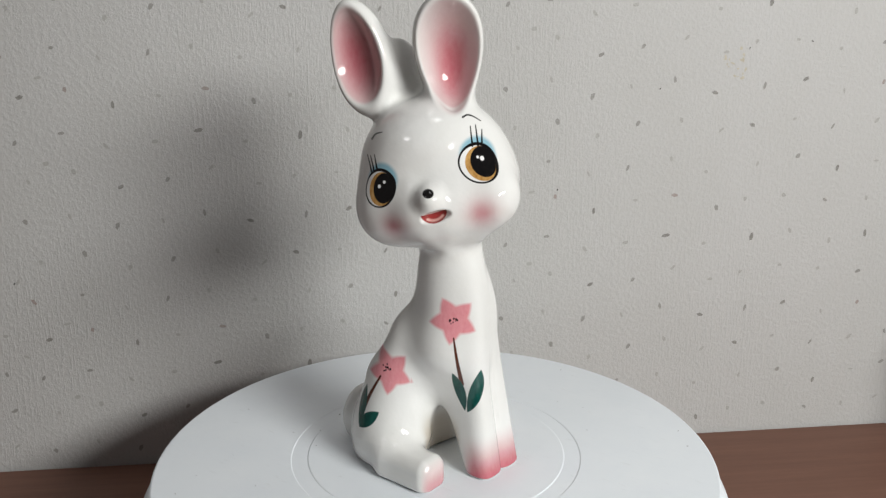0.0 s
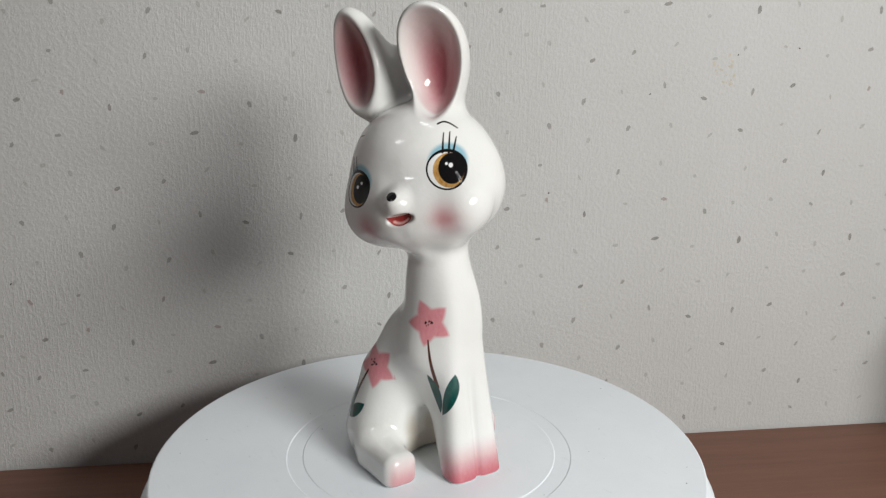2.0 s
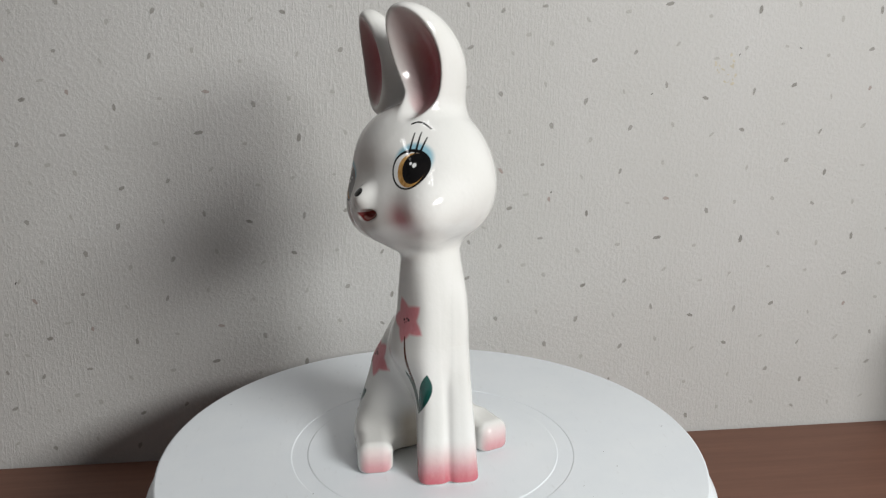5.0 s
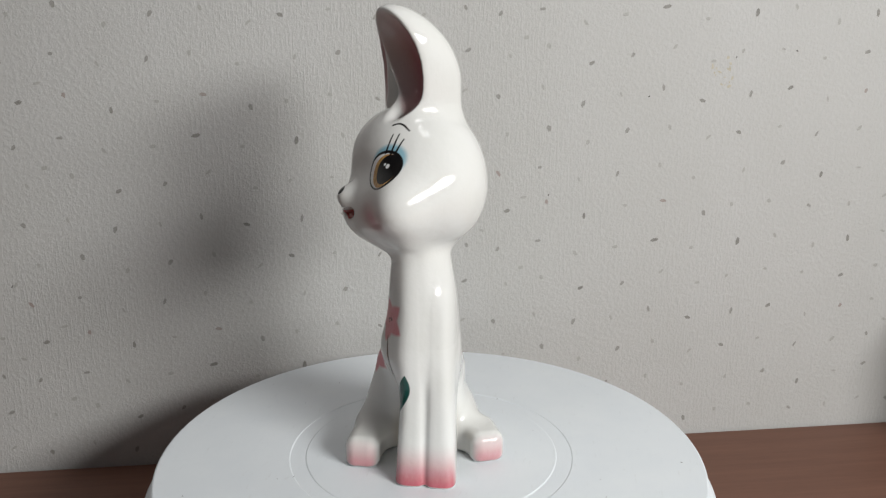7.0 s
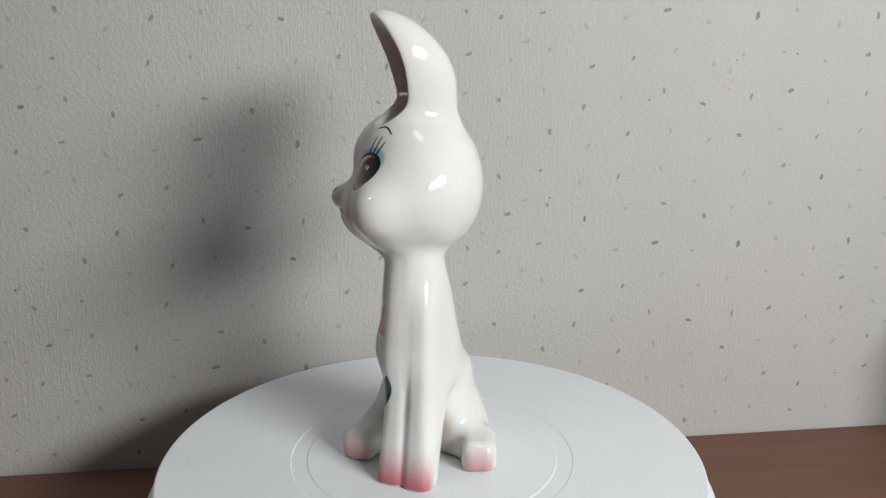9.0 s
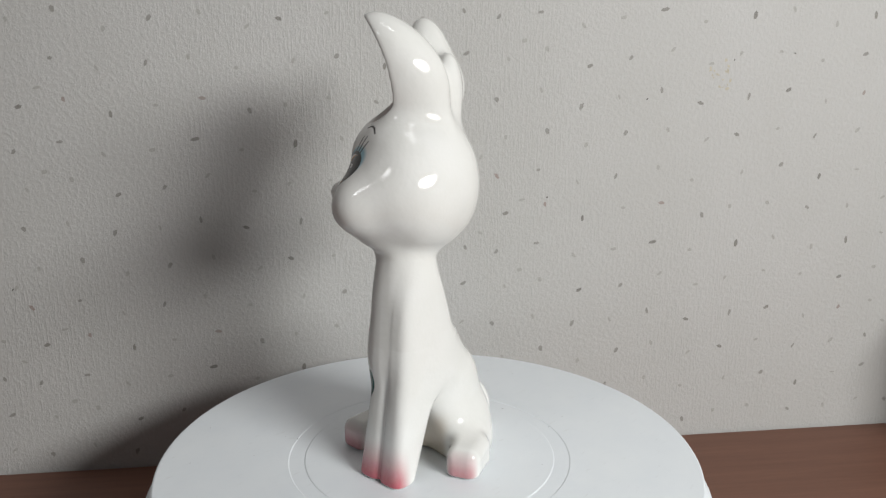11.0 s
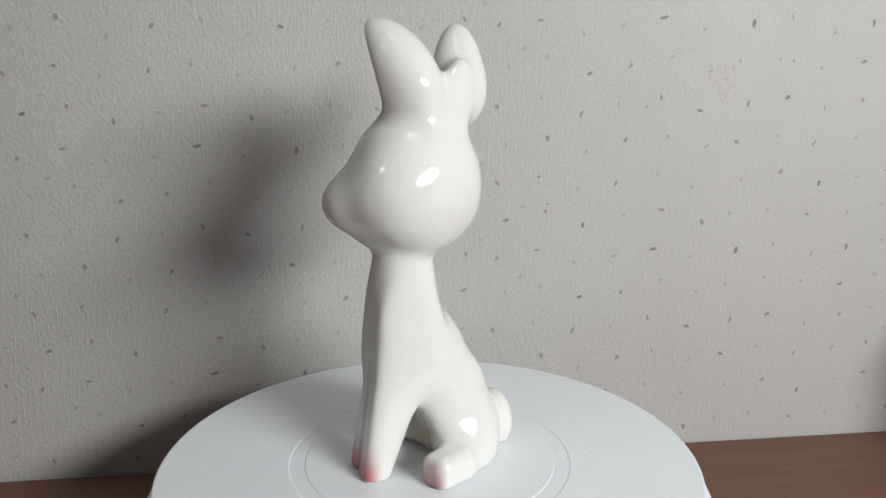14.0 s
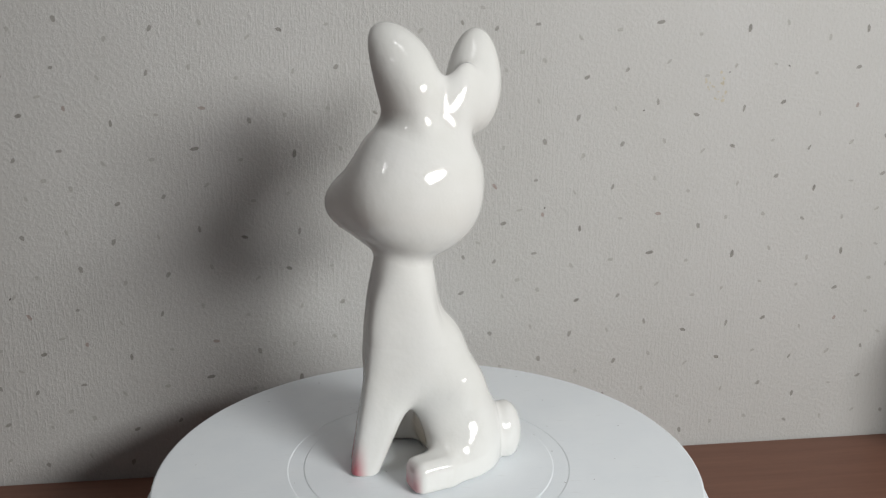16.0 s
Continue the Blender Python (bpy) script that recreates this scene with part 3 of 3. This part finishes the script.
def painting(v, nrm):
    """The painted shapes as fields on the figurine's surface, in mm or from 0 to 1."""
    far = np.float32(9.0)
    q, qn = head_space(v), np.stack([nrm @ HEAD_LEFT, nrm @ HEAD_FWD, nrm @ HEAD_UP], 1)
    face = (qn[:, 1] > 0.0) & (q[:, 1] > 8) & (q[:, 2] < 33)
    ca, sa = math.cos(HEAD_ROLL), math.sin(HEAD_ROLL)
    # level axes of the face: X to its left, Y up
    X, Y = q[:, 0] * ca - q[:, 2] * sa, q[:, 0] * sa + q[:, 2] * ca
    out = {k: np.full(len(v), far, np.float32) for k in ("paint_star", "paint_white", "paint_amber", "paint_stem", "paint_leaf", "paint_mouth", "paint_lip", "paint_black", "paint_glint")}
    pink, blue = np.zeros(len(v), np.float32), np.zeros(len(v), np.float32)

    def add(name, d, where):
        out[name] = np.where(where, np.minimum(out[name], d), out[name])

    def level(l, u):
        return l * ca - u * sa, l * sa + u * ca

    X0, F = X, q[:, 1]
    for (cl, cu), turn, (rx, ry), (px, py, prx, pry), (ax, ay, arx, ary), dots in (
            (EYE_LEFT, 18, (8.5, 7.7), (2.3, 0.6, 5.8, 6.1), (1.2, -0.1, 7.0, 6.9), ((1.9, 1.8, 0.95), (0.0, 2.4, 0.6))),
            (EYE_RIGHT, -34, (7.8, 8.0), (2.2, 0.3, 5.4, 6.5), (1.0, -0.2, 6.5, 7.3), ((-0.2, 0.9, 0.8), (2.2, 2.9, 0.7)))):
        cx, cy = level(cl, cu)
        near = face & (np.abs(X0 - cx) < 1.2) & (np.abs(Y - cy) < 1.2)
        ct, st = math.cos(math.radians(turn)), math.sin(math.radians(turn))
        X = cx + (X0 - cx) * ct - (F - np.median(F[near])) * st
        eye = oval(X, Y, cx, cy, rx, ry)
        add("paint_white", eye, face)
        add("paint_amber", oval(X, Y, cx + ax, cy + ay, arx, ary), face)
        add("paint_black", oval(X, Y, cx + px, cy + py, prx, pry), face)
        heavy = 0.36 + 0.32 * smooth01(((X - cx) / rx + (Y - cy) / ry) * 0.5 + 0.4)
        add("paint_black", np.abs(eye) - heavy, face)
        for dx, dy, r in dots:
            add("paint_glint", np.hypot(X - cx - dx, Y - cy - dy) - r, face)
        lid = oval(X, Y, cx + 0.6, cy + 3.2, rx + 0.4, ry + 0.2)
        blue = np.maximum(blue, np.where(face & (eye > 0), smooth01(-lid / 2.2 + 0.35), 0))
    X = X0
    for pts, w0, w1 in BRUSH_LINES:
        add("paint_black", stroke(X, Y, [level(l + (1.8 if l > 0 else 1.2), u) for l, u in pts], w0, w1), face)
    nx, ny = level(*NOSE)
    add("paint_black", oval(X, Y, nx, ny, 2.4, 1.75), face & (q[:, 1] > 40))
    # mouth
    mx, my = MOUTH
    lip = oval(q[:, 0], q[:, 2], mx, my + 1.0, 5.6, 4.2)
    mouth = np.maximum(lip, q[:, 2] - (my + 1.0 + 0.012 * (q[:, 0] - mx) ** 2 * 2.0))
    add("paint_mouth", mouth, face & (q[:, 1] > 30))
    add("paint_lip", np.maximum(np.abs(lip + 1.0) - 0.45, np.maximum(q[:, 2] - my + 0.6, np.abs(q[:, 0] - mx) - 3.8)), face & (q[:, 1] > 30))
    # blush
    for (bl, bu), r in BLUSH:
        bx, by = level(bl, bu)
        d = np.hypot(X - bx, Y - by) / r
        pink = np.maximum(pink, np.where(face, 0.70 * np.exp(-(d ** 2) * 1.15), 0))
    # ears
    for s in (-1, 1):
        e = ear_space(q, s)
        up, wide, deep, tall = HEAD[EARS[s] + "_size"]
        inside = ear_hollow(e, s)
        lip_in = ellipsoid(e, (0, 0, up), (wide, deep, tall))
        d = np.hypot((e[:, 0] - (1.5 if s > 0 else -2.5)) / (wide * (0.62 if s > 0 else 0.72)), (e[:, 2] - up + (3 if s > 0 else 0)) / (tall * 0.80))
        m = smooth01(1.2 - np.abs(inside) / 2.5) * np.exp(-d ** 2.6 * 0.75) * smooth01(-lip_in / 3.0 + 0.1)
        pink = np.maximum(pink, np.where(q[:, 2] > 30, 0.92 * m, 0))
    # toes
    x, y, z = v.T
    toe = smooth01((23 - z) / 22.0) * smooth01((-24.5 - y - 0.35 * np.maximum(x - 2, 0)) / 9.0) * (np.abs(x) < 24)
    pink = np.maximum(pink, 0.97 * toe)
    for f in ("foot_right", "foot_left"):
        tx, ty, hx, hy = BODY[f]
        n = math.hypot(tx - hx, ty - hy)
        along = ((x - hx) * (tx - hx) + (y - hy) * (ty - hy)) / n - n
        across = np.abs((x - hx) * (ty - hy) - (y - hy) * (tx - hx)) / n
        pink = np.maximum(pink, np.where((across < 11) & (z < 19), 0.75 * smooth01((along + 4.0) / 4.0) * (0.28 + 0.72 * smooth01((15 - z) / 13)), 0))
    pink = pink * np.where(z < 30, smooth01((z - 0.5) / 0.7), 1)
    # flowers on chest, leg and thigh, painted from one side
    s, front = x * 0.602 - y * 0.799 - np.where(x * 0.602 - y * 0.799 > -10, 1.6, 0.7), nrm @ np.array((-0.799, -0.602, 0.1), np.float32)
    leg = (front > -0.4) & (y < -6)
    thigh = (front > -0.45) & (x < -10) & (z < 66) & (y < 30)
    for c, r, turn, where in (((8.9, 78.9), 11.2, 45, leg), ((-20.6, 49.9), 10.8, 47, thigh)):
        add("paint_star", star(s, z, c[0], c[1], r, turn), where)
    rng = random.Random(11)
    for c, where in (((8.6, 78.6), leg), ((-22.6, 51.2), thigh)):
        for _ in range(11):
            a, r = rng.uniform(0, 6.3), rng.uniform(0.4, 2.1)
            add("paint_black", np.hypot(s - c[0] - r * math.cos(a), z - c[1] - r * math.sin(a)) - rng.uniform(0.28, 0.52), where)
    add("paint_stem", stroke(s, z, ((9.0, 70.8), (10.6, 60), (12.8, 47.0)), 0.35, 1.1), leg)
    add("paint_leaf", leaf(s, z, (8.2, 53.2), (14.4, 33.0), 5.0, -0.25), leg)
    add("paint_leaf", leaf(s, z, (21.8, 54.6), (15.4, 32.6), 6.4, -0.3), leg)
    add("paint_stem", stroke(s, z, ((-25.4, 47.2), (-30.4, 38.0), (-34.6, 28.6)), 0.45, 0.9), thigh)
    add("paint_leaf", leaf(s, z, (-32.6, 40.8), (-36.8, 21.0), 3.6), thigh)
    add("paint_leaf", leaf(s, z, (-26.0, 30.4), (-36.6, 20.3), 5.2, 0.2), thigh)
    # brown shade in the arch under the belly, painted into the glaze colour
    arch_shade = smooth01((30 - z) / 14) * smooth01((19 - np.abs(x + 1)) / 8) * smooth01((y + 26) / 6) * smooth01((12 - y) / 8)
    # stray kiln specks
    for px, py, pz, r in ((14.0, -8.0, 50.0, 0.4), (12.0, -36.0, 3.0, 0.55), (-30.0, -8.0, 6.0, 0.4), (-21.0, 20.0, 200.0, 0.35)):
        add("paint_black", np.sqrt((x - px) ** 2 + (y - py) ** 2 + (z - pz) ** 2) - r, z > -5)
    out["paint_arch_shade"] = arch_shade.astype(np.float32)
    out["paint_pink"], out["paint_blue"] = pink.astype(np.float32), blue.astype(np.float32)
    return out


EYE_LEFT, EYE_RIGHT = (23.6, 6.6), (-20.8, 6.9)
NOSE, MOUTH = (0.5, 1.3), (0.2, -9.0)
BLUSH = (((19.8, -13.6), 6.8), ((-18.8, -10.4), 5.8))
BRUSH_LINES = (
    (((22.1, 22.0), (21.0, 14.0)), 0.22, 0.46), (((24.3, 21.7), (23.3, 13.3)), 0.22, 0.46), (((26.4, 19.0), (24.9, 13.0)), 0.22, 0.46),
    (((-24.4, 21.5), (-24.0, 18.0), (-24.0, 14.6)), 0.22, 0.46), (((-22.8, 20.9), (-22.6, 17.5), (-22.7, 14.2)), 0.22, 0.46), (((-20.7, 21.1), (-21.0, 15.0)), 0.22, 0.46),
    (((20.0, 26.4), (22.0, 26.6), (24.2, 25.2), (26.8, 22.4)), 0.42, 0.18), (((-20.7, 27.5), (-18.4, 29.2), (-15.0, 29.4)), 0.42, 0.18),
)


def rabbit():
    v, f, nrm = surface(figurine, (-60, -62, -3), (60, 60, 240), STEP, LEVELS)
    me = bpy.data.meshes.new("rabbit_figurine")
    me.from_pydata((v + np.array(OFF_AXIS, np.float32)) * 0.001, [], f)
    me.polygons.foreach_set("use_smooth", np.ones(len(f), bool))
    me.materials.append(GLAZE)
    for name, values in painting(v, nrm).items():
        me.attributes.new(name, "FLOAT", "POINT").data.foreach_set("value", values.astype(np.float32))
    me.normals_split_custom_set_from_vertices(nrm)
    ob = new("rabbit_figurine", me)
    tagged(ob, "glossy white ceramic rabbit figurine with painted eyes and pink flowers", "figurine")
    return ob


STEP, LEVELS = 1.4, 2
room()
desk()
shade_block()
DISC = turntable()
RABBIT = rabbit()


def motions():
    rows = [(t * 0.5, SPIN_START + SPIN * t * 0.5) for t in range(33)]
    walk(DISC, [(t, pose(0, 0, -DESK_Z, 0, 0, a)) for t, a in rows])
    walk(RABBIT, [(t, pose(0, 0, 0.0002, 0, 0, a)) for t, a in rows])


motions()
